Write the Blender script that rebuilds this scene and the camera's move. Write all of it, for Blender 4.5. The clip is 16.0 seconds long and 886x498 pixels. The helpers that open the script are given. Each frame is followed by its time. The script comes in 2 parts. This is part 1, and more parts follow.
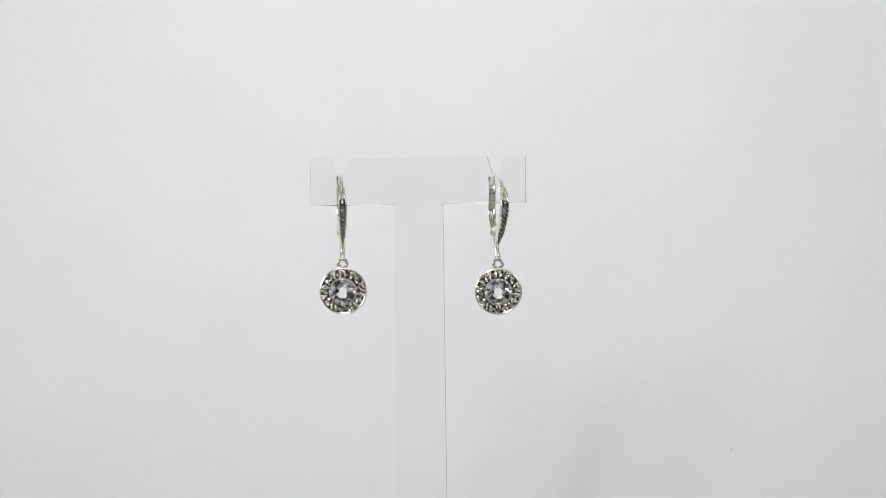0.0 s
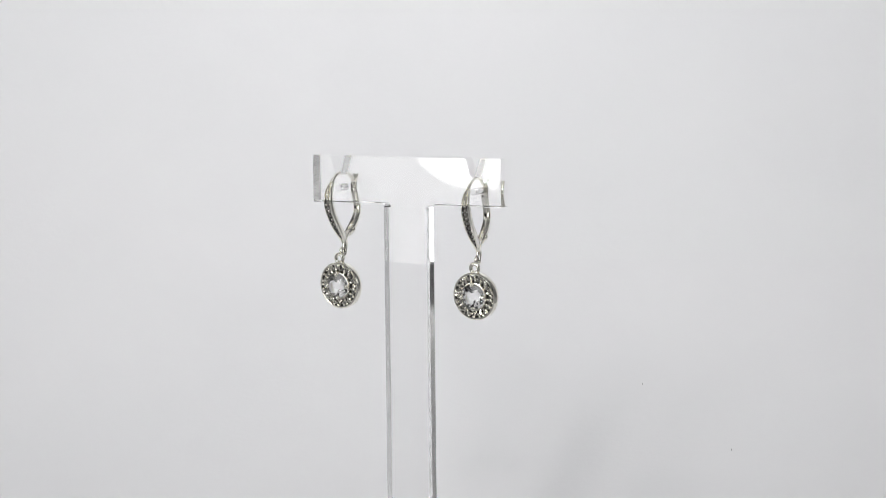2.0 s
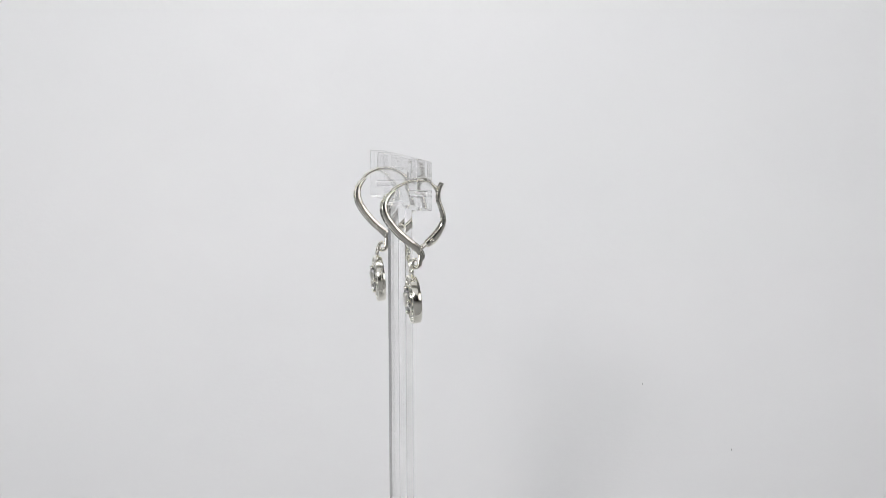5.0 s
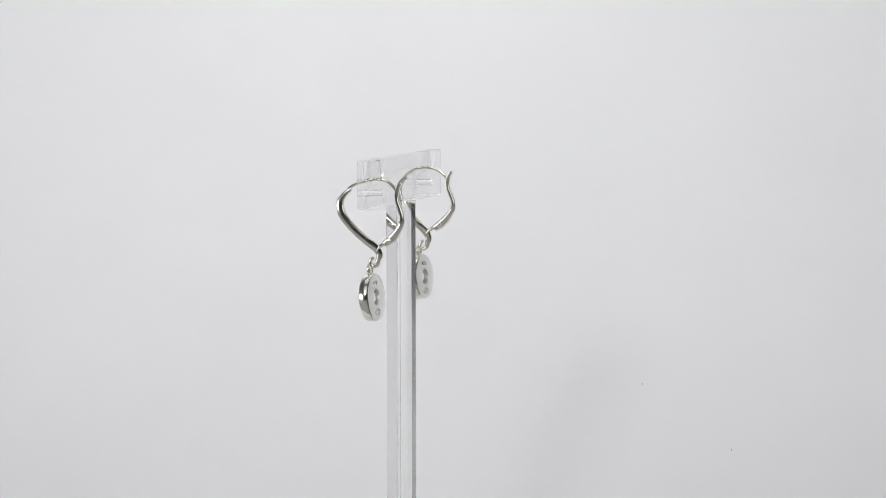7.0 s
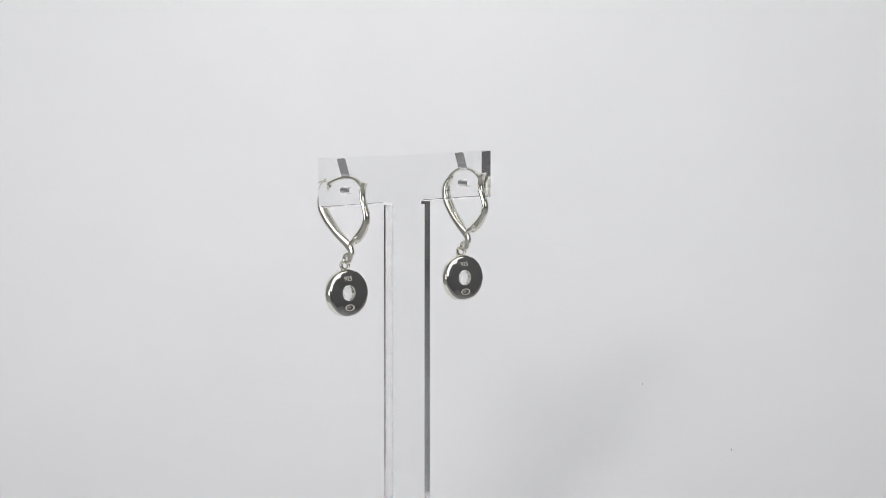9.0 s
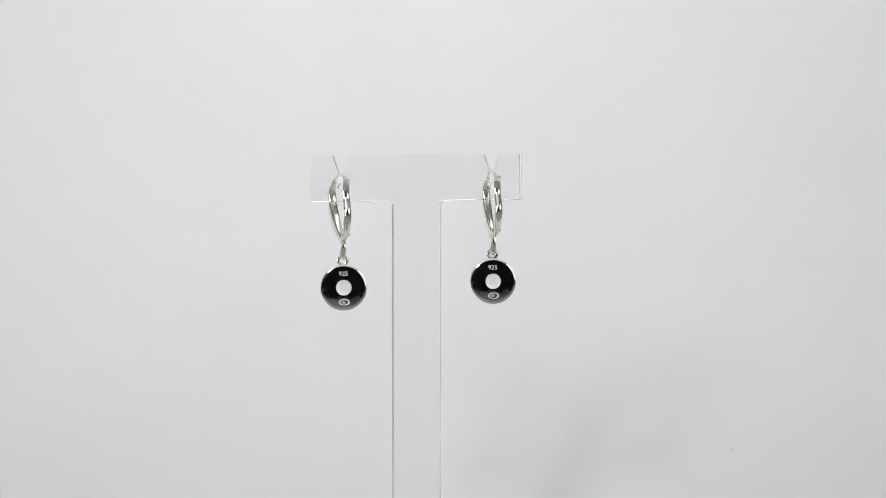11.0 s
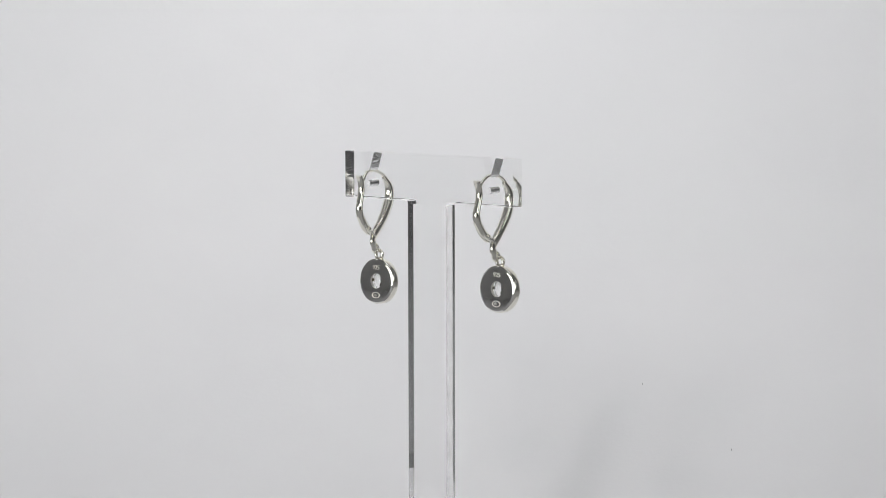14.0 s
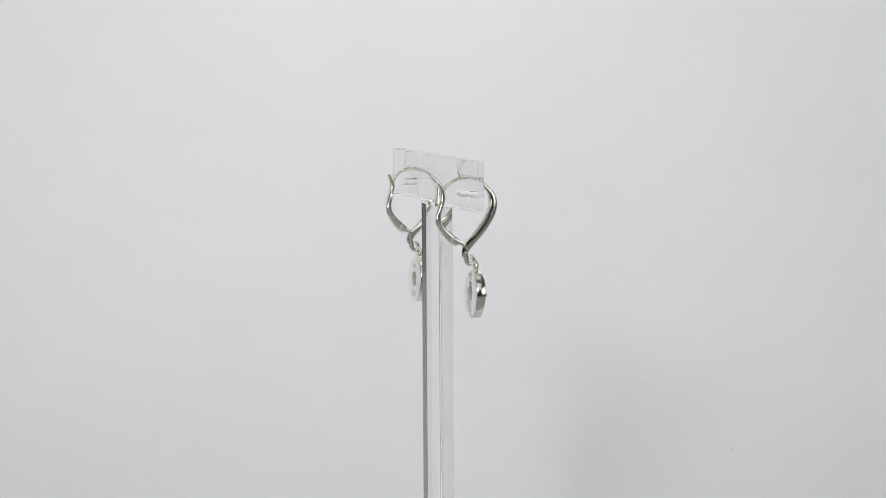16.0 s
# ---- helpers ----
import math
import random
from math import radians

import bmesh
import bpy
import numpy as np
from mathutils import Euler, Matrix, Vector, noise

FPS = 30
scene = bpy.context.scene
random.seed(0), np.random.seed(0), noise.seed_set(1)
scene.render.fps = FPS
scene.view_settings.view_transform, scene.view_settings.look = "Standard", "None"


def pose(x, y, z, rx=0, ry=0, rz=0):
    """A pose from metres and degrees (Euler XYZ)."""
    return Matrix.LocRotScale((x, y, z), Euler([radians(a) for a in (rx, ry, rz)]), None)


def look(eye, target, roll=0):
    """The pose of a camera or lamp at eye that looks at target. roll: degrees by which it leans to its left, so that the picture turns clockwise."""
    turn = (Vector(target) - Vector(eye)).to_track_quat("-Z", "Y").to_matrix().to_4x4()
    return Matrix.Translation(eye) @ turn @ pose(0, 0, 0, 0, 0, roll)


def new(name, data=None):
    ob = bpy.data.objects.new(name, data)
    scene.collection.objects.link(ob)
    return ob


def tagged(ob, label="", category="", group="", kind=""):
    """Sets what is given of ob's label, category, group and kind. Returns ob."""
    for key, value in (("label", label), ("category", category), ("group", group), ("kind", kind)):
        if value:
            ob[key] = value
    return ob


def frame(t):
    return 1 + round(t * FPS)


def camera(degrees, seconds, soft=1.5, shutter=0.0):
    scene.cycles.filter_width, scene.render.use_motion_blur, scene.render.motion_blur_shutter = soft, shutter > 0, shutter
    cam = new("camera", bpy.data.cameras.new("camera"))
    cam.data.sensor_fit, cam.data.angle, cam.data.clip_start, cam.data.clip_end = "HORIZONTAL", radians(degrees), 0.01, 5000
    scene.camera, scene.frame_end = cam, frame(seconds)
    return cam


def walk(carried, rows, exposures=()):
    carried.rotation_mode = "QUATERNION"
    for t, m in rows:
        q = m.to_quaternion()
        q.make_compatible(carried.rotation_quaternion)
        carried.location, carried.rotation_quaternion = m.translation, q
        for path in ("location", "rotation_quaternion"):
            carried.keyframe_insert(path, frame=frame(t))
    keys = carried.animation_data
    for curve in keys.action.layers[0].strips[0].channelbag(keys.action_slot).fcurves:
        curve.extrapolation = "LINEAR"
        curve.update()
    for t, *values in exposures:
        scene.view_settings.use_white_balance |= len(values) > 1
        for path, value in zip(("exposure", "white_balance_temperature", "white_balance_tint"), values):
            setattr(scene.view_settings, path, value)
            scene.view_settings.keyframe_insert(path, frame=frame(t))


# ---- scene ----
# ---- camera: fixed, looking slightly down at the stand ----
MM = 0.001
LIFT = 112.0                       # height of the earrings' top above the table, mm
cam = camera(23.62, 16.0, soft=0.7)
CAM_POSE = (Matrix.Translation((0.0, -0.47463, 0.14677)) @ Matrix.Rotation(radians(-0.652), 4, "Z")
            @ Matrix.Rotation(radians(-6.124), 4, "X") @ Matrix.Rotation(radians(0.332), 4, "Y")
            @ Matrix.Rotation(radians(90), 4, "X"))
walk(cam, [(0.0, CAM_POSE), (16.0, CAM_POSE)],
     exposures=[(0.0, -0.48), (1.0, -0.48), (2.0, -0.51), (4.0, -0.52), (6.5, -0.51), (9.0, -0.52), (12.0, -0.52), (13.0, -0.51), (13.6, -0.61), (14.5, -0.62), (16.0, -0.61)])

# ---- light ----
world = bpy.data.worlds.new("room_air")
scene.world = world
world.use_nodes = True
world.node_tree.nodes["Background"].inputs[0].default_value = (0.8, 0.85, 1.0, 1)
world.node_tree.nodes["Background"].inputs[1].default_value = 0.02


def area_lamp(name, eye, target, shape, sx, sy, watts, colour):
    data = bpy.data.lights.new(name, "AREA")
    data.shape, data.size, data.size_y, data.energy, data.color = shape, sx, sy, watts, colour
    ob = new(name, data)
    ob.matrix_world = look(eye, target)
    return ob


# three unseen panels added in a row high over the stand, level, so that the light falls off down the sweep and the wall
# beside it is lit too
area_lamp("sweep_fill_lamp", (0.0, 0.0, 0.42), (0.0, 0.33, 0.405), "RECTANGLE", 0.28, 0.22, 1.40, (0.985, 0.98, 1.0))
for side in (-1, 1):
    area_lamp("wall_fill_lamp", (0.62 * side, 0.0, 0.42), (0.62 * side, 0.33, 0.36), "RECTANGLE", 0.24, 0.22, 0.40, (0.985, 0.98, 1.0))
# broad unseen panel added high behind the camera to brighten the silver
area_lamp("high_fill_lamp", (0.0, -0.78, 0.80), (0.0, 0.0, 0.12), "RECTANGLE", 1.15, 0.62, 1.68, (1.0, 0.987, 0.99))
# panel overhead
area_lamp("overhead_lamp", (0.0, 0.02, 0.80), (0.0, 0.10, 0.0), "RECTANGLE", 0.55, 0.40, 0.45, (1.0, 0.985, 0.96))
# small lamp above the camera that throws the soft shadow of the stand
area_lamp("spot_lamp", (-0.105, -0.345, 0.250), (0.03, 0.20, 0.06), "DISK", 0.040, 0.040, 0.88, (1.0, 0.985, 0.985))
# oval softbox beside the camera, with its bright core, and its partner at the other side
area_lamp("softbox_lamp", (-0.537, -0.369, 0.150), (0.0, 0.0, 0.150), "ELLIPSE", 0.42, 0.26, 0.95, (1.0, 0.99, 0.97))
area_lamp("softbox_core", (-0.536, -0.366, 0.104), (0.0, 0.0, 0.104), "DISK", 0.085, 0.085, 0.22, (1.0, 0.99, 0.97))
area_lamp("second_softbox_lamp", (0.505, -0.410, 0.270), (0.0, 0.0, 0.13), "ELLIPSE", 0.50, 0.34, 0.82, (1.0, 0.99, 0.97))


# ---- materials ----
def material(name):
    m = bpy.data.materials.new(name)
    m.use_nodes = True
    nt = m.node_tree
    return m, nt, nt.nodes["Principled BSDF"]


def noise_node(nt, scale, detail=4.0, rough=0.55):
    co = nt.nodes.new("ShaderNodeTexCoord")
    n = nt.nodes.new("ShaderNodeTexNoise")
    n.inputs["Scale"].default_value, n.inputs["Detail"].default_value, n.inputs["Roughness"].default_value = scale, detail, rough
    nt.links.new(co.outputs["Object"], n.inputs["Vector"])
    return n


def ramp(nt, source, a, b, lo=0.3, hi=0.7):
    r = nt.nodes.new("ShaderNodeValToRGB")
    r.color_ramp.elements[0].position, r.color_ramp.elements[1].position = lo, hi
    r.color_ramp.elements[0].color, r.color_ramp.elements[1].color = (*a, 1), (*b, 1)
    nt.links.new(source, r.inputs[0])
    return r.outputs[0]


def level(nt, source, lo, hi):
    r = nt.nodes.new("ShaderNodeMapRange")
    r.inputs["To Min"].default_value, r.inputs["To Max"].default_value = lo, hi
    r.inputs["From Min"].default_value, r.inputs["From Max"].default_value = 0.3, 0.7
    nt.links.new(source, r.inputs["Value"])
    return r.outputs[0]


def bump(nt, bsdf, source, strength, distance):
    b = nt.nodes.new("ShaderNodeBump")
    b.inputs["Strength"].default_value, b.inputs["Distance"].default_value = strength, distance
    nt.links.new(source, b.inputs["Height"])
    nt.links.new(b.outputs[0], bsdf.inputs["Normal"])
    return b


def silver(name, a, b, r0, r1, wave=0.00006, wave_scale=420.0):
    m, nt, s = material(name)
    s.inputs["Metallic"].default_value = 1.0
    fine, broad = noise_node(nt, 3500), noise_node(nt, wave_scale, 1.5)
    nt.links.new(ramp(nt, fine.outputs[0], a, b), s.inputs["Base Color"])
    nt.links.new(level(nt, fine.outputs[0], r0, r1), s.inputs["Roughness"])
    bump(nt, s, broad.outputs[0], 1.0, wave)
    return m


SILVER = silver("polished_silver", (0.945, 0.925, 0.835), (0.98, 0.968, 0.90), 0.09, 0.20)
SILVER_BACK = silver("wavy_silver", (0.84, 0.84, 0.82), (0.93, 0.93, 0.91), 0.05, 0.11, 0.00028, 190.0)
SILVER_STAMP = silver("stamped_silver", (0.88, 0.87, 0.82), (0.95, 0.94, 0.90), 0.5, 0.65, 0.00003, 2000.0)
OXIDE = silver("oxidised_silver", (0.03, 0.03, 0.028), (0.10, 0.10, 0.09), 0.35, 0.6, 0.00005, 2500.0)
MARCASITE = silver("marcasite", (0.34, 0.335, 0.31), (0.52, 0.51, 0.48), 0.05, 0.14, 0.00002, 1500.0)


def clear(name, tint, ior, rough, wave=0.0, scale=200.0, stretch=None):
    m, nt, s = material(name)
    s.inputs["Base Color"].default_value = (*tint, 1)
    s.inputs["Transmission Weight"].default_value = 1.0
    s.inputs["IOR"].default_value = ior
    s.inputs["Roughness"].default_value = rough
    if wave:
        n = noise_node(nt, scale, 3.0)
        if stretch:
            mp = nt.nodes.new("ShaderNodeMapping")
            mp.inputs["Scale"].default_value = stretch
            co = nt.nodes.new("ShaderNodeTexCoord")
            nt.links.new(co.outputs["Object"], mp.inputs[0])
            nt.links.new(mp.outputs[0], n.inputs["Vector"])
        bump(nt, s, n.outputs[0], 1.0, wave)
    return m


ACRYLIC = clear("clear_acrylic", (1.0, 1.0, 1.0), 1.37, 0.0)

ACRYLIC_CUT = clear("cut_acrylic_edge", (1.0, 1.0, 1.0), 1.42, 0.05, 0.00014, 420.0, (0.25, 0.25, 1.6))


def thin_clear(name, f0):
    """A polished clear sheet that mirrors a little, most at a grazing view."""
    m, nt, s = material(name)
    nt.nodes.remove(s)
    facing, power, scale = nt.nodes.new("ShaderNodeLayerWeight"), nt.nodes.new("ShaderNodeMath"), nt.nodes.new("ShaderNodeMath")
    facing.inputs["Blend"].default_value = 0.5
    power.operation, power.inputs[1].default_value = "POWER", 5.0
    scale.operation, scale.inputs[1].default_value, scale.inputs[2].default_value = "MULTIPLY_ADD", 1.0 - f0, f0
    clear_way, gloss, mix = nt.nodes.new("ShaderNodeBsdfTransparent"), nt.nodes.new("ShaderNodeBsdfGlossy"), nt.nodes.new("ShaderNodeMixShader")
    gloss.inputs["Roughness"].default_value = 0.0
    nt.links.new(facing.outputs["Facing"], power.inputs[0])
    nt.links.new(power.outputs[0], scale.inputs[0])
    nt.links.new(scale.outputs[0], mix.inputs[0])
    nt.links.new(clear_way.outputs[0], mix.inputs[1])
    nt.links.new(gloss.outputs[0], mix.inputs[2])
    nt.links.new(mix.outputs[0], nt.nodes["Material Output"].inputs["Surface"])
    return m


ACRYLIC_SHEET = thin_clear("polished_acrylic_sheet", 0.034)
ACRYLIC_EDGE = clear("sawn_acrylic_edge", (1.0, 1.0, 1.0), 1.40, 0.03, 0.000003, 320.0, (1.0, 1.0, 2.2))
GEM = clear("clear_gemstone", (1.0, 1.0, 1.0), 1.62, 0.0)


def plain(name, a, b, scale, rough, relief=0.0):
    m, nt, s = material(name)
    n = noise_node(nt, scale)
    nt.links.new(ramp(nt, n.outputs[0], a, b), s.inputs["Base Color"])
    s.inputs["Roughness"].default_value = rough
    if relief:
        bump(nt, s, noise_node(nt, scale * 60).outputs[0], 0.3, relief)
    return m


PAPER = plain("white_paper", (0.80, 0.805, 0.815), (0.835, 0.838, 0.845), 9.0, 0.75, 0.0002)
# near-black colour holds the darkness of the room behind the camera
SHADE_BLACK = plain("shade_black", (0.020, 0.021, 0.023), (0.035, 0.036, 0.040), 3.0, 0.8)
# unseen side walls: their greys set how dim each side mirrors in silver and acrylic
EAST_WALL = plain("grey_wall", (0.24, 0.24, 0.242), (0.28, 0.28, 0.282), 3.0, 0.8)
WEST_WALL = plain("shade_grey_wall", (0.44, 0.44, 0.44), (0.50, 0.50, 0.495), 3.0, 0.8)
CEILING_PAINT = plain("pale_wall", (0.74, 0.74, 0.73), (0.80, 0.80, 0.79), 3.0, 0.8)
NORTH_WALL = plain("bright_white_wall", (0.80, 0.80, 0.80), (0.84, 0.84, 0.835), 3.0, 0.8)
TABLE = plain("table_top", (0.34, 0.34, 0.343), (0.39, 0.39, 0.393), 6.0, 1.0)
TABLE.node_tree.nodes["Principled BSDF"].inputs["Specular IOR Level"].default_value = 0.05
DUST = plain("dust", (0.30, 0.30, 0.30), (0.40, 0.40, 0.40), 500.0, 0.9)


# ---- mesh helpers ----
def finish(bm, name, mats, smooth=40.0):
    bmesh.ops.recalc_face_normals(bm, faces=bm.faces)
    for e in bm.edges:
        e.smooth = len(e.link_faces) == 2 and e.calc_face_angle(9) < radians(smooth)
    for f in bm.faces:
        f.smooth = smooth > 0
    me = bpy.data.meshes.new(name)
    bm.to_mesh(me)
    bm.free()
    for m in mats if isinstance(mats, (list, tuple)) else [mats]:
        me.materials.append(m)
    return me


def part(name, bm, mats, parent, label="", smooth=40.0, at=None):
    me = bm if isinstance(bm, bpy.types.Mesh) else finish(bm, name, mats, smooth)
    ob = new(name, me)
    ob.parent = parent
    if at is not None:
        ob.matrix_basis = at
    return tagged(ob, label) if label else ob


def empty(name):
    ob = new(name)
    ob.empty_display_size = 0.01
    return ob


def box(bm, x0, x1, y0, y1, z0, z1):
    vs = [bm.verts.new((x, y, z)) for x in (x0, x1) for y in (y0, y1) for z in (z0, z1)]
    for f in ((0, 1, 3, 2), (4, 6, 7, 5), (0, 4, 5, 1), (2, 3, 7, 6), (0, 2, 6, 4), (1, 5, 7, 3)):
        bm.faces.new([vs[i] for i in f])
    return vs


def skin(bm, rings, closed=False, cap=True, mat_of=None):
    """Joins rings of points with faces."""
    rows = [[bm.verts.new(p) for p in r] for r in rings]
    n = len(rows[0])
    pairs = list(zip(rows, rows[1:])) + ([(rows[-1], rows[0])] if closed else [])
    for k, (a, b) in enumerate(pairs):
        for i in range(n):
            f = bm.faces.new((a[i], a[(i + 1) % n], b[(i + 1) % n], b[i]))
            if mat_of:
                f.material_index = mat_of(i, k)
    if cap and not closed:
        bm.faces.new(rows[0][::-1])
        bm.faces.new(rows[-1])
    return rows


def spline(pts, steps):
    """A smooth run of points through pts (Catmull-Rom)."""
    p = [Vector(q) for q in pts]
    p = [2 * p[0] - p[1]] + p + [2 * p[-1] - p[-2]]
    out = []
    for i in range(1, len(p) - 2):
        for k in range(steps):
            t = k / steps
            a, b, c, d = p[i - 1:i + 3]
            out.append(0.5 * (2 * b + (c - a) * t + (2 * a - 5 * b + 4 * c - d) * t * t + (3 * b - a - 3 * c + d) * t ** 3))
    return out + [p[-2]]


def tube(bm, pts, radius, sides=12):
    rings = []
    for i, q in enumerate(pts):
        tan = (pts[min(i + 1, len(pts) - 1)] - pts[max(i - 1, 0)]).normalized()
        side = Vector((1, 0, 0))
        up = tan.cross(side).normalized()
        r = radius(i / (len(pts) - 1)) if callable(radius) else radius
        rings.append([q + r * (math.cos(a) * side + math.sin(a) * up) for a in (2 * math.pi * k / sides for k in range(sides))])
    skin(bm, rings)


def torus(bm, centre, big, small, m=None, n=28, k=10):
    rings = []
    for i in range(n):
        a = 2 * math.pi * i / n
        d = Vector((math.cos(a), 0, math.sin(a)))
        r = [big * d + small * (math.cos(b) * d + math.sin(b) * Vector((0, 1, 0))) for b in (2 * math.pi * j / k for j in range(k))]
        rings.append([Vector(centre) + ((m @ v) if m else v) for v in r])
    skin(bm, rings, closed=True)


def ball(bm, centre, r, squash=(1, 1, 1), u=10, v=7):
    m = Matrix.Translation(centre) @ Matrix.Diagonal((*squash, 1))
    bmesh.ops.create_uvsphere(bm, u_segments=u, v_segments=v, radius=r, matrix=m)


def hull(pts):
    bm = bmesh.new()
    for q in pts:
        bm.verts.new(q)
    bmesh.ops.convex_hull(bm, input=bm.verts)
    return bm


def ring_points(n, r, y, turn=0.0):
    return [(r * math.cos(2 * math.pi * (i + turn) / n), y, r * math.sin(2 * math.pi * (i + turn) / n)) for i in range(n)]


# ---- the setting ----
def sweep_paper():
    """A white sheet that runs over the table and curves up behind the stand."""
    prof = [(-0.04, 0.0), (0.0, 0.0), (0.09, 0.0)]
    prof += [(0.09 + 0.24 * math.sin(a), 0.24 - 0.24 * math.cos(a)) for a in (radians(90) * i / 24 for i in range(1, 25))]
    prof += [(0.33, 0.5), (0.332, 0.80)]
    under = [(y + (0.0015 if z > 0.1 else 0), z - (0.0015 if z <= 0.3 else 0)) for y, z in prof]
    loop = prof + under[::-1]
    bm = bmesh.new()
    # narrow at the front, flaring towards the wall
    skin(bm, [[Vector((0.01 + u * (0.178 + 1.6 * max(0.0, min(y, 0.33) - 0.09)), y, z + 0.0015)) for y, z in loop] for u in (-1.0, -0.5, 0.0, 0.5, 1.0)])
    ob = new("backdrop", finish(bm, "backdrop", PAPER, 50))
    return tagged(ob, "seamless white paper sweep curving up from the table", "backdrop", kind="structure")


def slab(name, x0, x1, y0, y1, z0, z1, mat, label, category):
    bm = bmesh.new()
    box(bm, x0, x1, y0, y1, z0, z1)
    return tagged(new(name, finish(bm, name, mat, 0)), label, category, kind="structure")


sweep_paper()
slab("floor", -0.9, 0.85, -2.0, 0.40, -0.05, -0.0005, TABLE, "plain grey table surface under the paper", "floor")
slab("wall_north", -0.9, 0.85, 0.40, 0.50, -0.05, 1.3, NORTH_WALL, "plain white wall behind the sweep", "wall")
slab("wall_south", -0.9, 0.85, -2.1, -2.0, -0.05, 1.3, SHADE_BLACK, "unseen wall coloured near-black for the unlit room", "wall")
slab("wall_west", -1.0, -0.9, -2.1, 0.5, -0.05, 1.3, WEST_WALL, "plain unseen wall with shade put into its grey", "wall")
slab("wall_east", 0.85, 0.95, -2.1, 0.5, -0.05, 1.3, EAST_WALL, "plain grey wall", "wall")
slab("ceiling", -1.0, 0.95, -2.1, 0.5, 1.3, 1.4, CEILING_PAINT, "plain pale ceiling", "ceiling")


# ---- acrylic stand ----
BAR_W, BAR_H, STEM_W, THICK, TOP = 48.0, 10.7, 10.98, 3.3, 4.83
NOTCH = (-17.35, 17.2)
HOLE_Z = -7.3


def offset_loop(loop, d):
    """The loop moved inwards by d (points run anticlockwise)."""
    out = []
    n = len(loop)
    for i in range(n):
        a, b, c = (Vector(loop[(i + k) % n]) for k in (-1, 0, 1))
        u, v = (b - a).normalized(), (c - b).normalized()
        nu, nv = Vector((-u.y, u.x)), Vector((-v.y, v.x))
        m = (nu + nv)
        m = m / max(m.dot(nu), 0.3)
        out.append(tuple(b + d * m))
    return out


def t_outline(foot):
    h, s = BAR_W / 2, STEM_W / 2
    r = 0.5
    pts = [(-s, foot), (s, foot), (s, -BAR_H - r), (s + 0.15, -BAR_H - 0.15), (s + r, -BAR_H)]
    pts += [(h - 0.12, -BAR_H), (h, -BAR_H + 0.12), (h, -0.12), (h - 0.12, 0)]
    for x in NOTCH[::-1]:
        pts += [(x + 2.05, 0), (x + 1.75, -0.22), (x + 0.62, -3.7), (x + 0.34, -4.25), (x - 0.34, -4.25), (x - 0.62, -3.7), (x - 1.75, -0.22), (x - 2.05, 0)]
    pts += [(-h + 0.12, 0), (-h, -0.12), (-h, -BAR_H + 0.12), (-h + 0.12, -BAR_H)]
    pts += [(-s - r, -BAR_H), (-s - 0.15, -BAR_H - 0.15), (-s, -BAR_H - r)]
    return pts


def acrylic_stand():
    stand = empty("earring_stand")
    tagged(stand, "clear acrylic T-shaped earring stand with two notches", "display stand")
    foot = -(TOP + LIFT) + 3.0
    loop = t_outline(foot)
    inner = offset_loop(loop, 0.08)
    holes = [[(x + 0.75 * math.cos(a), HOLE_Z + 0.75 * math.sin(a)) for a in (2 * math.pi * i / 16 for i in range(16))] for x in NOTCH]
    bm = bmesh.new()
    t = THICK / 2

    def lay(pts, y):
        return [bm.verts.new((x * MM, y * MM, (z + TOP + LIFT) * MM)) for x, z in pts]

    rows = [lay(inner, -t), lay(loop, -t + 0.08), lay(loop, t - 0.08), lay(inner, t)]
    n = len(loop)
    for a, b in zip(rows, rows[1:]):
        for i in range(n):
            f = bm.faces.new((a[i], a[(i + 1) % n], b[(i + 1) % n], b[i]))
            f.material_index = 2 if f.calc_center_median().z < (TOP + LIFT - BAR_H - 1) * MM else 1
    bores = [[lay(h, -t), lay(h, t)] for h in holes]
    for a, b in bores:
        for i in range(16):
            f = bm.faces.new((a[i], b[i], b[(i + 1) % 16], a[(i + 1) % 16]))
            f.material_index = 1
    for k, row in ((0, rows[0]), (1, rows[3])):
        edges = []
        for lp in [row] + [b[k] for b in bores]:
            for i in range(len(lp)):
                e = bm.edges.get((lp[i], lp[(i + 1) % len(lp)]))
                edges.append(e)
        bmesh.ops.triangle_fill(bm, use_beauty=True, use_dissolve=False, edges=edges, normal=(0, -1 if k == 0 else 1, 0))
    neck = (TOP + LIFT - BAR_H - 0.6) * MM
    bmesh.ops.bisect_plane(bm, geom=bm.verts[:] + bm.edges[:] + bm.faces[:], plane_co=(0, 0, neck), plane_no=(0, 0, 1))
    bm.normal_update()
    for f in bm.faces:
        if abs(f.normal.y) > 0.95 and f.calc_center_median().z > neck:
            f.material_index = 3
    part("panel", bm, [ACRYLIC, ACRYLIC_CUT, ACRYLIC_EDGE, ACRYLIC_SHEET], stand, "clear T-shaped acrylic panel", smooth=0)
    bm = bmesh.new()
    box(bm, -0.028, 0.028, -0.022, 0.022, 0.0, 0.003)
    bmesh.ops.bevel(bm, geom=bm.edges[:], offset=0.0003, segments=1, affect="EDGES")
    part("base_plate", bm, [ACRYLIC], stand, "clear acrylic foot", smooth=0)
    return stand


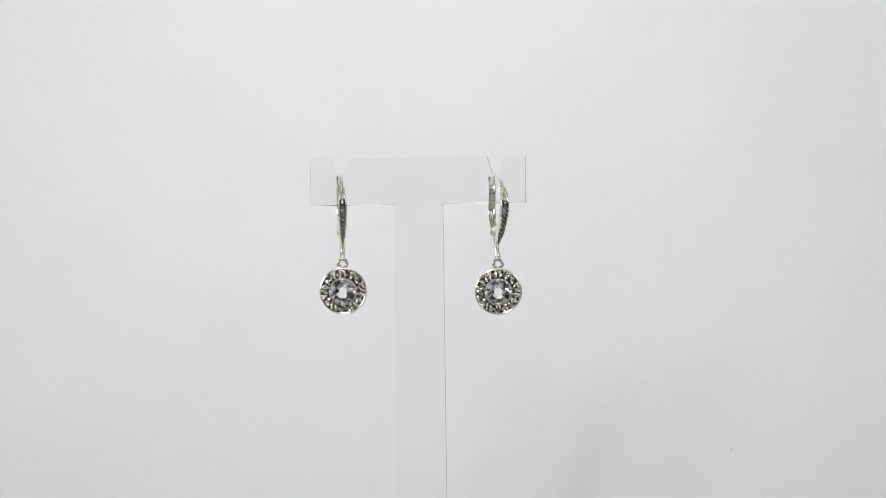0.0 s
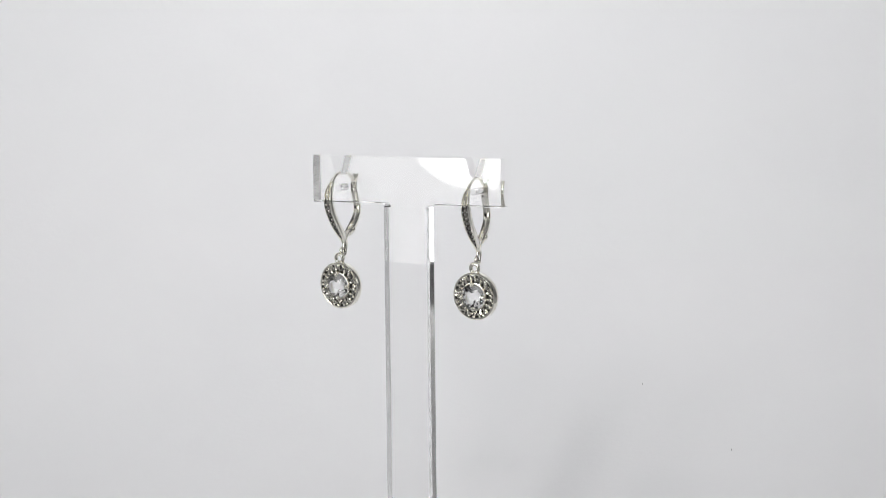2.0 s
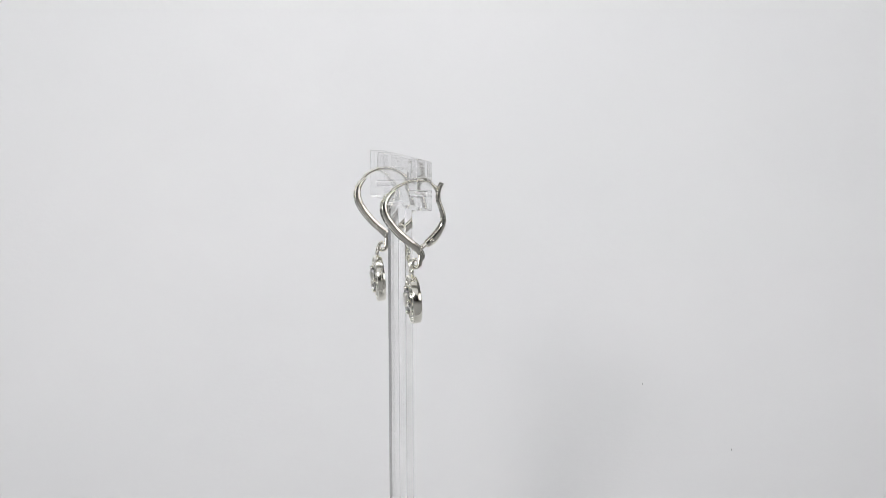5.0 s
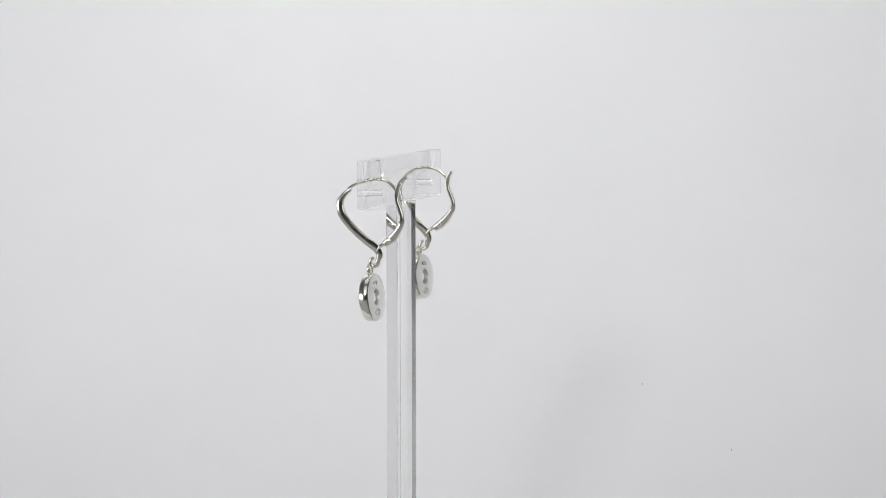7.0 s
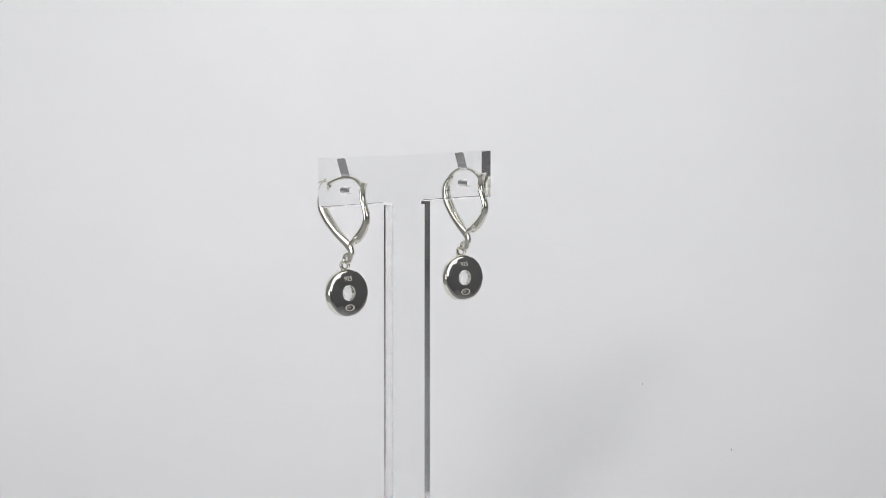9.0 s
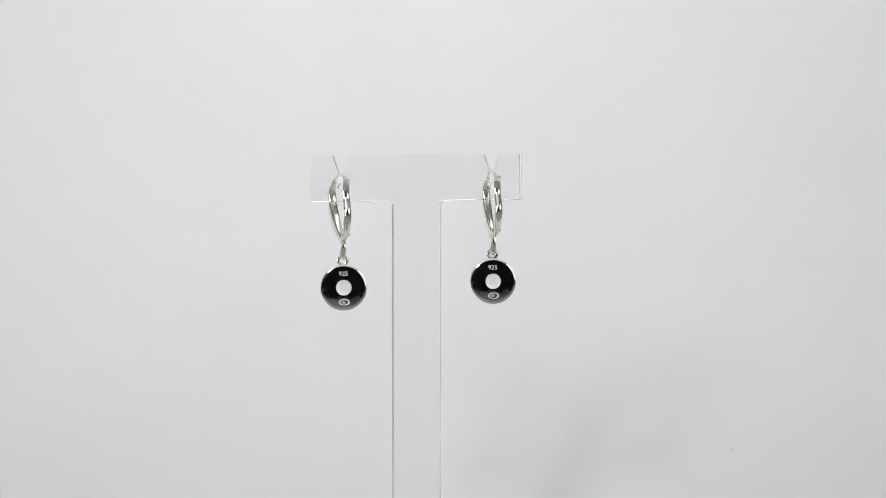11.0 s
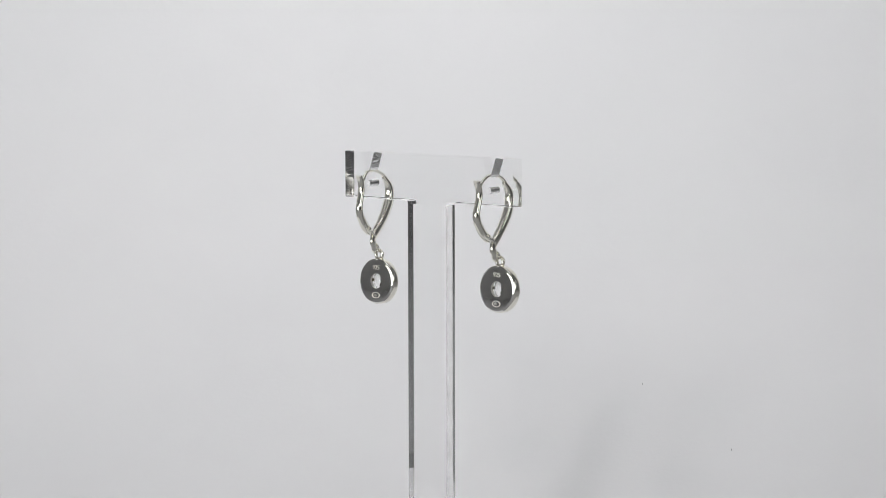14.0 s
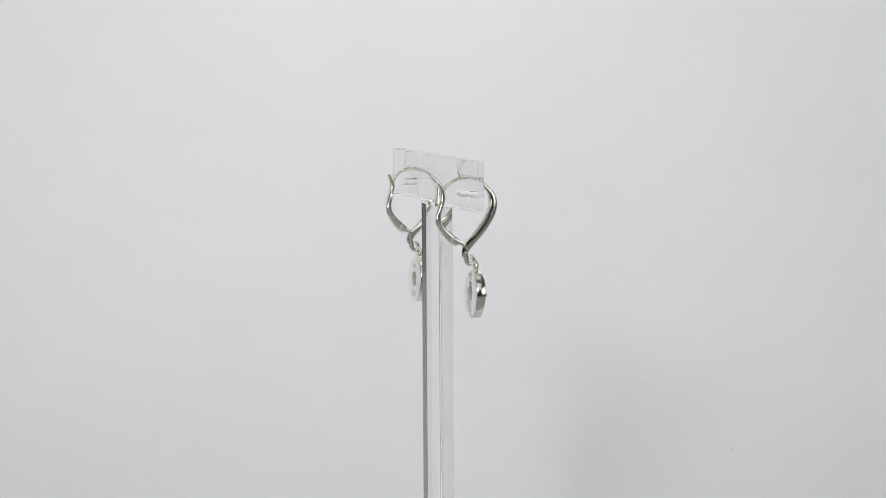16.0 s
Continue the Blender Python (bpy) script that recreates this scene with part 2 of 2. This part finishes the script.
# ---- earrings ----
BAR_PATH = ((-5.0, -1.75), (-6.3, -2.75), (-7.2, -4.1), (-7.5, -5.7), (-7.1, -7.7), (-5.8, -9.9), (-4.0, -12.1), (-2.1, -14.0), (-0.8, -15.3), (0.0, -16.5), (0.2, -17.5))
LEVER_PATH = ((6.6, -0.9), (5.9, -1.9), (5.5, -3.2), (5.6, -4.8), (6.3, -6.6), (6.75, -8.2), (6.45, -9.9), (5.3, -11.5), (4.1, -12.7), (3.0, -13.5), (2.0, -14.05))
DISC_Z, DISC_Y = -25.5, -0.05


def yz(pts):
    return [Vector((0, y * MM, z * MM)) for y, z in pts]


def path_frame(pts, i):
    tan = (pts[min(i + 1, len(pts) - 1)] - pts[max(i - 1, 0)]).normalized()
    return tan, Vector((0, tan.z, -tan.y))


def bar_width(s):
    """Half width of the leaf-shaped front bar, mm."""
    return 0.34 + 0.64 * math.sin(math.pi * min(0.93, 0.06 + s * 1.03)) ** 1.1


def marcasite(r, h, turn):
    """A rose-cut stone: six-sided, with a three-sided top over a slanting crown."""
    pts = [(r * math.cos(a), r * math.sin(a), 0) for a in (math.pi / 3 * j for j in range(6))]
    pts += [(0.62 * r * math.cos(a), 0.62 * r * math.sin(a), 0.62 * h) for a in (math.pi / 3 * (j + 0.5) for j in range(6))]
    pts += [(0.22 * r * math.cos(a), 0.22 * r * math.sin(a), h) for a in (math.pi * 2 / 3 * j + turn for j in range(3))]
    return hull([Vector(q) * MM for q in pts])


def front_bar(root, label, bulge):
    pts = spline(yz([(y * bulge if y < 0 else y, z) for y, z in BAR_PATH]), 6)
    shifts = []
    for i in range(len(pts)):
        tan, nrm = path_frame(pts, i)
        shifts.append((nrm if nrm.y < 0 else -nrm) * (0.32 * MM * math.sin(math.pi * i / (len(pts) - 1))))
    pts = [q + d for q, d in zip(pts, shifts)]
    rings = []
    for i, q in enumerate(pts):
        s = i / (len(pts) - 1)
        tan, nrm = path_frame(pts, i)
        if nrm.y > 0:
            nrm = -nrm
        w, th = bar_width(s) * MM, (0.72 + 0.95 * math.sin(math.pi * min(0.5, s)) ** 0.8 - 0.75 * max(0.0, s - 0.84) / 0.16) * MM
        open_ = min(1.0, max(0.0, 7 * (0.80 - s)), max(0.0, 12 * (s - 0.02)))
        lip = 0.06 + 0.60 * open_
        d = 0.34 * MM * open_ + 0.004 * MM
        sec = [(-w * 0.84, 0.0), (-w * lip, 0.0), (-w * (lip - 0.05), -d), (w * (lip - 0.05), -d), (w * lip, 0), (w * 0.84, 0),
               (w * 0.97, -0.09 * th), (w * 1.04, -th * 0.42), (w * 0.98, -th * 0.80), (w * 0.80, -th * 0.96), (w * 0.35, -th),
               (-w * 0.35, -th), (-w * 0.80, -th * 0.96), (-w * 0.98, -th * 0.80), (-w * 1.04, -th * 0.42), (-w * 0.97, -0.09 * th)]
        rings.append([q + Vector((x, 0, 0)) + nrm * y for x, y in sec])
    bm = bmesh.new()
    skin(bm, rings, mat_of=lambda i, k: 1 if i in (1, 2, 3) and 0.27 * len(rings) < k < 0.78 * len(rings) else 0)
    bar = part("front_bar", bm, [SILVER, OXIDE], root, label, smooth=52)
    rng = random.Random(11)

    def set_in(name, mesh, s, x, sink, size, tip=0.0):
        """Seats a stone or bead in the channel at s along the bar."""
        u = s * (len(pts) - 1)
        i = min(int(u), len(pts) - 2)
        c = pts[i].lerp(pts[i + 1], u - i)
        tan, nrm = path_frame(pts, i)
        if nrm.y > 0:
            nrm = -nrm
        side = Vector((1, 0, 0))
        r = Matrix((side, nrm.cross(side), nrm)).transposed().to_4x4()
        tilt = Euler((rng.uniform(-tip, tip), rng.uniform(-tip, tip), rng.uniform(0, 6))).to_matrix().to_4x4()
        part(name, mesh, None, bar, at=Matrix.Translation(c + side * x * MM - nrm * sink * MM) @ r @ tilt @ Matrix.Diagonal((size, size, size, 1)))

    # a row of grains down the top, then stones with grains between them
    for k in range(7):
        set_in("bead", BEAD_MESH, 0.09 + 0.034 * k, 0.0, 0.13, 1.0 + 0.08 * k)
    stone = finish(marcasite(0.56, 0.34, 0.3), "marcasite_stone", MARCASITE, 0)
    n = 10
    for k in range(n):
        s = 0.335 + 0.425 * k / (n - 1)
        set_in("marcasite_stone", stone, s, 0.0, 0.30, min(1.0, bar_width(s) * 0.98), 0.22)
        if k < n - 1:
            for sx in (-1, 1):
                set_in("bead", BEAD_MESH, s + 0.0235, sx * bar_width(s) * 0.50, 0.22, rng.uniform(0.85, 1.15))
    return bar


def small_bead():
    bm = bmesh.new()
    ball(bm, (0, 0, 0), 0.245 * MM, u=7, v=5)
    return finish(bm, "bead", SILVER, 0)


BEAD_MESH = small_bead()


def ear_wire(root, bulge, reach):
    pts = spline(yz(((-5.4 * bulge, -2.05), (-4.3 * bulge, -1.2), (-2.4, -0.35), (0, 0.0), (2.3, -0.35), (4.2 * reach, -1.3), (5.3 * reach, -2.4), (5.55 * reach, -3.4))), 6)
    bm = bmesh.new()
    tube(bm, pts, lambda s: (0.44 - 0.08 * math.sin(math.pi * min(1, s * 1.25))) * MM)
    return part("ear_wire", bm, SILVER, root, smooth=60)


def lever(root, reach):
    pts = spline(yz([(y * reach, z) for y, z in LEVER_PATH]), 6)
    rings = []
    for i, q in enumerate(pts):
        s = i / (len(pts) - 1)
        tan, nrm = path_frame(pts, i)
        w = (0.70 + 0.10 * math.sin(math.pi * s) - 0.04 * max(0, s - 0.75) * 4) * MM
        th = (0.46 + 0.58 * math.exp(-((s - 0.84) / 0.24) ** 2)) * MM
        # half-round outside, a hollow down the inside
        sec = [(-1.05 * w, 0), (-0.92 * w, -0.55 * th), (-0.55 * w, -0.9 * th), (0, -1.04 * th), (0.55 * w, -0.9 * th), (0.92 * w, -0.55 * th), (1.05 * w, 0),
               (1.0 * w, 0.62 * th), (0.78 * w, 0.8 * th), (0.5 * w, 0.55 * th), (0.2 * w, 0.2 * th), (-0.2 * w, 0.2 * th), (-0.5 * w, 0.55 * th), (-0.78 * w, 0.8 * th), (-1.0 * w, 0.62 * th)]
        flip = 1.0 if nrm.y < 0 else -1.0
        rings.append([q + Vector((x, 0, 0)) + nrm * flip * y for x, y in sec])
    bm = bmesh.new()
    skin(bm, rings)
    lv = part("lever", bm, SILVER, root, "polished silver lever with flared tip", smooth=50)
    bm = bmesh.new()
    bmesh.ops.create_cone(bm, cap_ends=True, segments=14, radius1=0.45 * MM, radius2=0.45 * MM, depth=1.5 * MM,
                          matrix=Matrix.Translation((0, 3.3 * reach * MM, -13.3 * MM)) @ Matrix.Rotation(radians(90), 4, "Y"))
    for sx in (-1, 1):
        ball(bm, (sx * 0.80 * MM, 3.3 * reach * MM, -13.3 * MM), 0.60 * MM, (0.6, 1, 1), 14, 9)
    part("hinge_pin", bm, SILVER, lv, smooth=60)
    # small raised maker's plate on the outside of the lever
    bm = bmesh.new()
    box(bm, -0.42 * MM, 0.42 * MM, -0.10 * MM, 0.10 * MM, -0.5 * MM, 0.5 * MM)
    bmesh.ops.bevel(bm, geom=bm.edges[:], offset=0.06 * MM, segments=1, affect="EDGES")
    part("stamp_plate", bm, SILVER_STAMP, lv, smooth=0, at=Matrix.Translation((0, 6.55 * reach * MM, -10.75 * MM)) @ Matrix.Rotation(radians(-38), 4, "X"))
    return lv


def hanger(root):
    """The tail of the bar, curled forwards into a closed loop, and the knuckle for the lever."""
    y0, z0, r0 = -0.80, -18.10, 0.86
    curl = [(y0 + r0 * math.cos(a), z0 + r0 * math.sin(a)) for a in (radians(5 - 35 * k) for k in range(9))]
    pts = spline(yz([(0.38, -16.3), (0.24, -17.2)] + curl), 5)
    bm = bmesh.new()
    tube(bm, pts, lambda s: (0.66 - 0.24 * min(1.0, s * 1.5)) * MM, 12)
    part("hanging_loop", bm, SILVER, root, smooth=60)
    bm = bmesh.new()
    skin(bm, [[q + Vector((x * MM, 0, 0)) + Vector((0, 0.5 * z * MM, z * MM)) for x, z in ((-w, -h), (w, -h), (w, h), (-w, h))]
              for q, w, h in zip(yz(((0.1, -15.0), (0.7, -14.6), (1.5, -14.1), (2.8, -13.5))), (0.62, 0.62, 0.60, 0.42), (0.80, 0.72, 0.62, 0.45))])
    bmesh.ops.bevel(bm, geom=bm.edges[:], offset=0.08 * MM, segments=1, affect="EDGES")
    part("knuckle", bm, SILVER, root, smooth=60)


def pendant(root, turn, drop, ahead):
    prof = [(1.72, 0.0, 0), (1.77, 0.0, 0), (4.45, -0.02, 0), (4.75, -0.06, 0), (5.02, -0.18, 0), (5.14, -0.42, 0), (5.19, -1.1, 0), (5.18, -1.95, 0), (5.10, -2.2, 0), (4.90, -2.3, 0),
            (4.72, -2.22, 1), (4.66, -1.9, 1), (3.22, -1.9, 1), (3.14, -2.3, 0), (3.05, -2.6, 0), (2.92, -2.62, 0), (2.82, -2.48, 0), (2.70, -2.0, 0), (1.85, -0.9, 0), (1.72, -0.7, 0)]
    bm = bmesh.new()
    n = 72
    rings = [[Vector((r * math.cos(a), y, r * math.sin(a))) * MM for r, y, _ in prof] for a in (2 * math.pi * i / n for i in range(n))]
    skin(bm, rings, closed=True, mat_of=lambda i, k: 2 if i < 4 else 3 if i > 16 else prof[i][2])
    at = Matrix.Translation((0.05 * MM, (DISC_Y - ahead) * MM, (DISC_Z - drop) * MM)) @ Matrix.Rotation(radians(turn), 4, "Z") @ Matrix.Rotation(radians(3.5), 4, "X") @ Matrix.Diagonal((1.03, 0.88, 1.03, 1))
    disc = part("pendant", bm, [SILVER, OXIDE, SILVER_BACK, SILVER_STAMP], root, "round silver halo pendant set with marcasite around a clear stone", smooth=30, at=at)
    pts = ring_points(8, 1.45, -3.62, 0.5) + ring_points(8, 2.12, -3.30) + ring_points(16, 2.75, -2.72) + ring_points(16, 2.75, -2.62)
    pts += ring_points(12, 1.98, -1.85, 0.5) + ring_points(6, 0.95, -0.72, 0.25)
    part("gemstone", finish(hull([Vector(q) * MM for q in pts]), "gemstone", GEM, 0), None, disc, "clear round faceted gemstone")
    for k in range(4):
        a = math.pi / 2 * k
        bm = bmesh.new()
        ball(bm, Vector((2.58 * math.cos(a), -2.95, 2.58 * math.sin(a))) * MM, 0.52 * MM, (1, 1.1, 1), 12, 8)
        part("prong", bm, SILVER, disc, smooth=80)
    rng = random.Random(5)
    turned = Matrix.Rotation(radians(90), 4, "X")
    bm = marcasite(0.62, 0.40, 0.4)
    bm.transform(turned)
    stone = finish(bm, "marcasite_stone", MARCASITE, 0)
    m = 20
    for k in range(m):
        a = 2 * math.pi * k / m
        tilt = Matrix.Rotation(rng.uniform(-0.38, 0.38), 4, "X") @ Matrix.Rotation(rng.uniform(-0.38, 0.38), 4, "Z")
        at = Matrix.Translation(Vector((3.9 * math.cos(a), -1.93, 3.9 * math.sin(a))) * MM) @ tilt @ Matrix.Rotation(rng.uniform(0, 3), 4, "Y")
        part("marcasite_stone", stone, None, disc, at=at)
        for r, h in ((3.42, 0.5), (4.46, 0.5), (4.46, 0.0), (3.92, 0.5)):
            b, r = 2 * math.pi * (k + h + rng.uniform(-0.28, 0.28)) / m, r + rng.uniform(-0.1, 0.1)
            part("bead", BEAD_MESH, None, disc, at=Matrix.Translation(Vector((r * math.cos(b), -2.08, r * math.sin(b))) * MM) @ Euler([rng.uniform(0, 3) for _ in range(3)]).to_matrix().to_4x4() @ Matrix.Diagonal((*[rng.uniform(1.05, 1.6)] * 3, 1)))
    # bail on top of the disc
    bm = bmesh.new()
    torus(bm, Vector((0, -1.15, 5.95)) * MM, 0.95 * MM, 0.42 * MM)
    part("bail", bm, SILVER, disc, smooth=60)
    bm = bmesh.new()
    box(bm, -0.95 * MM, 0.95 * MM, -1.6 * MM, -0.7 * MM, 4.75 * MM, 5.25 * MM)
    bmesh.ops.bevel(bm, geom=bm.edges[:], offset=0.2 * MM, segments=2, affect="EDGES")
    part("bail_foot", bm, SILVER, disc, smooth=60)
    # stamps on the back: a cartouche with digits and an oval mark
    bm = bmesh.new()
    torus(bm, Vector((0, 0.01, -3.2)) * MM, 0.74 * MM, 0.12 * MM, Matrix.Diagonal((1.45, 0.6, 0.85)), 32, 8)
    part("oval_stamp", bm, SILVER_STAMP, disc, smooth=60)
    for k, w in enumerate((0.7, 0.9, 0.6)):
        bm = bmesh.new()
        z = -3.2 + 0.22 * (k - 1)
        box(bm, -w / 2 * MM, w / 2 * MM, -0.02 * MM, 0.05 * MM, (z - 0.05) * MM, (z + 0.05) * MM)
        part("stamp_bar", bm, SILVER_STAMP, disc, smooth=0, at=Matrix.Rotation(radians(-4), 4, "Y"))
    bm = bmesh.new()
    torus(bm, Vector((0, 0.0, 3.05)) * MM, 0.62 * MM, 0.1 * MM, Matrix.Diagonal((1.75, 0.5, 0.95)), 4, 6)
    for v in bm.verts:
        x, z = v.co.x, v.co.z - 3.05 * MM
        v.co.x, v.co.z = (x + 1.55 * z) * 0.72, (z - x * 0.33) * 0.72 + 3.05 * MM
    part("stamp_frame", bm, OXIDE, disc, smooth=0)
    cu = bpy.data.curves.new("stamp_digits", "FONT")
    cu.body, cu.size, cu.extrude, cu.align_x, cu.align_y = "925", 1.4 * MM, 0.08 * MM, "CENTER", "CENTER"
    tmp = new("stamp_digits", cu)
    me = bpy.data.meshes.new_from_object(tmp.evaluated_get(bpy.context.evaluated_depsgraph_get()))
    bpy.data.objects.remove(tmp)
    me.materials.clear()
    me.materials.append(SILVER_STAMP)
    part("stamp_digits", me, None, disc, at=Matrix.Translation((0, 0.02 * MM, 3.05 * MM)) @ Matrix.Rotation(radians(180), 4, "Z") @ Matrix.Rotation(radians(90), 4, "X"))
    return disc


def earring(yaw, swing, turn, bulge, reach, drop, ahead):
    root = empty("earring")
    tagged(root, "silver leverback earring with marcasite bar and round clear-stone pendant", "earring", "pair of earrings")
    front_bar(root, "curved leaf-shaped silver bar set with marcasite", bulge)
    ear_wire(root, bulge, reach)
    hanger(root)
    for ob in root.children:
        ob.matrix_basis = Matrix.Rotation(radians(yaw), 4, "Z") @ ob.matrix_basis
    lv = lever(root, reach)
    lv.matrix_basis = Matrix.Rotation(radians(swing), 4, "Z") @ lv.matrix_basis
    pendant(root, turn, drop, ahead)
    return root


# two specks of dust on the sweep
for x, y, z in ((0.072, 0.2019, 0.0298), (0.096, 0.1677, 0.015)):
    bm = bmesh.new()
    ball(bm, (0, 0, 0), 0.00035, (0.35, 0.5, 1.2), 8, 6)
    speck = new("dust_speck", finish(bm, "dust_speck", DUST, 60))
    speck.location, speck.rotation_euler = (x, y, z), (-0.5, 0.3, 0.0)
    tagged(speck, "tiny grey dust fibre on the white paper sweep", "dust", "specks of dust")

stand = acrylic_stand()
earring_a = earring(2.0, 2.0, -6.0, 0.93, 0.98, 0.0, 0.65)
earring_b = earring(9.5, 6.0, -3.0, 1.12, 0.85, 0.3, 0.4)


HANG = -1.0


# ---- turning of the stand and what hangs on it ----
def motions():
    here = {
        stand: (pose(0.534 * MM, -4.585 * MM, 0.2 * MM, -0.152, -0.392, 0), 0.0),
        earring_a: (pose(-17.5 * MM, -4.2 * MM, (LIFT + 1.0) * MM), HANG),
        earring_b: (pose(17.0 * MM, -4.2 * MM, (LIFT + 0.75) * MM), HANG),
    }
    for thing, (m, lean) in here.items():
        rows = []
        for k in range(33):
            t = 0.5 * k
            turned = Matrix.Rotation(radians(-(-2.2 + 15.868 * t - 0.00864 * t * t)), 4, "Z") @ m
            place = turned.translation.copy()
            # the earrings hang plumb while the turning axis leans a little
            rows.append((t, Matrix.Translation(place) @ Matrix.Rotation(radians(lean), 4, "Y") @ Matrix.Translation(-place) @ turned))
        walk(thing, rows)


motions()
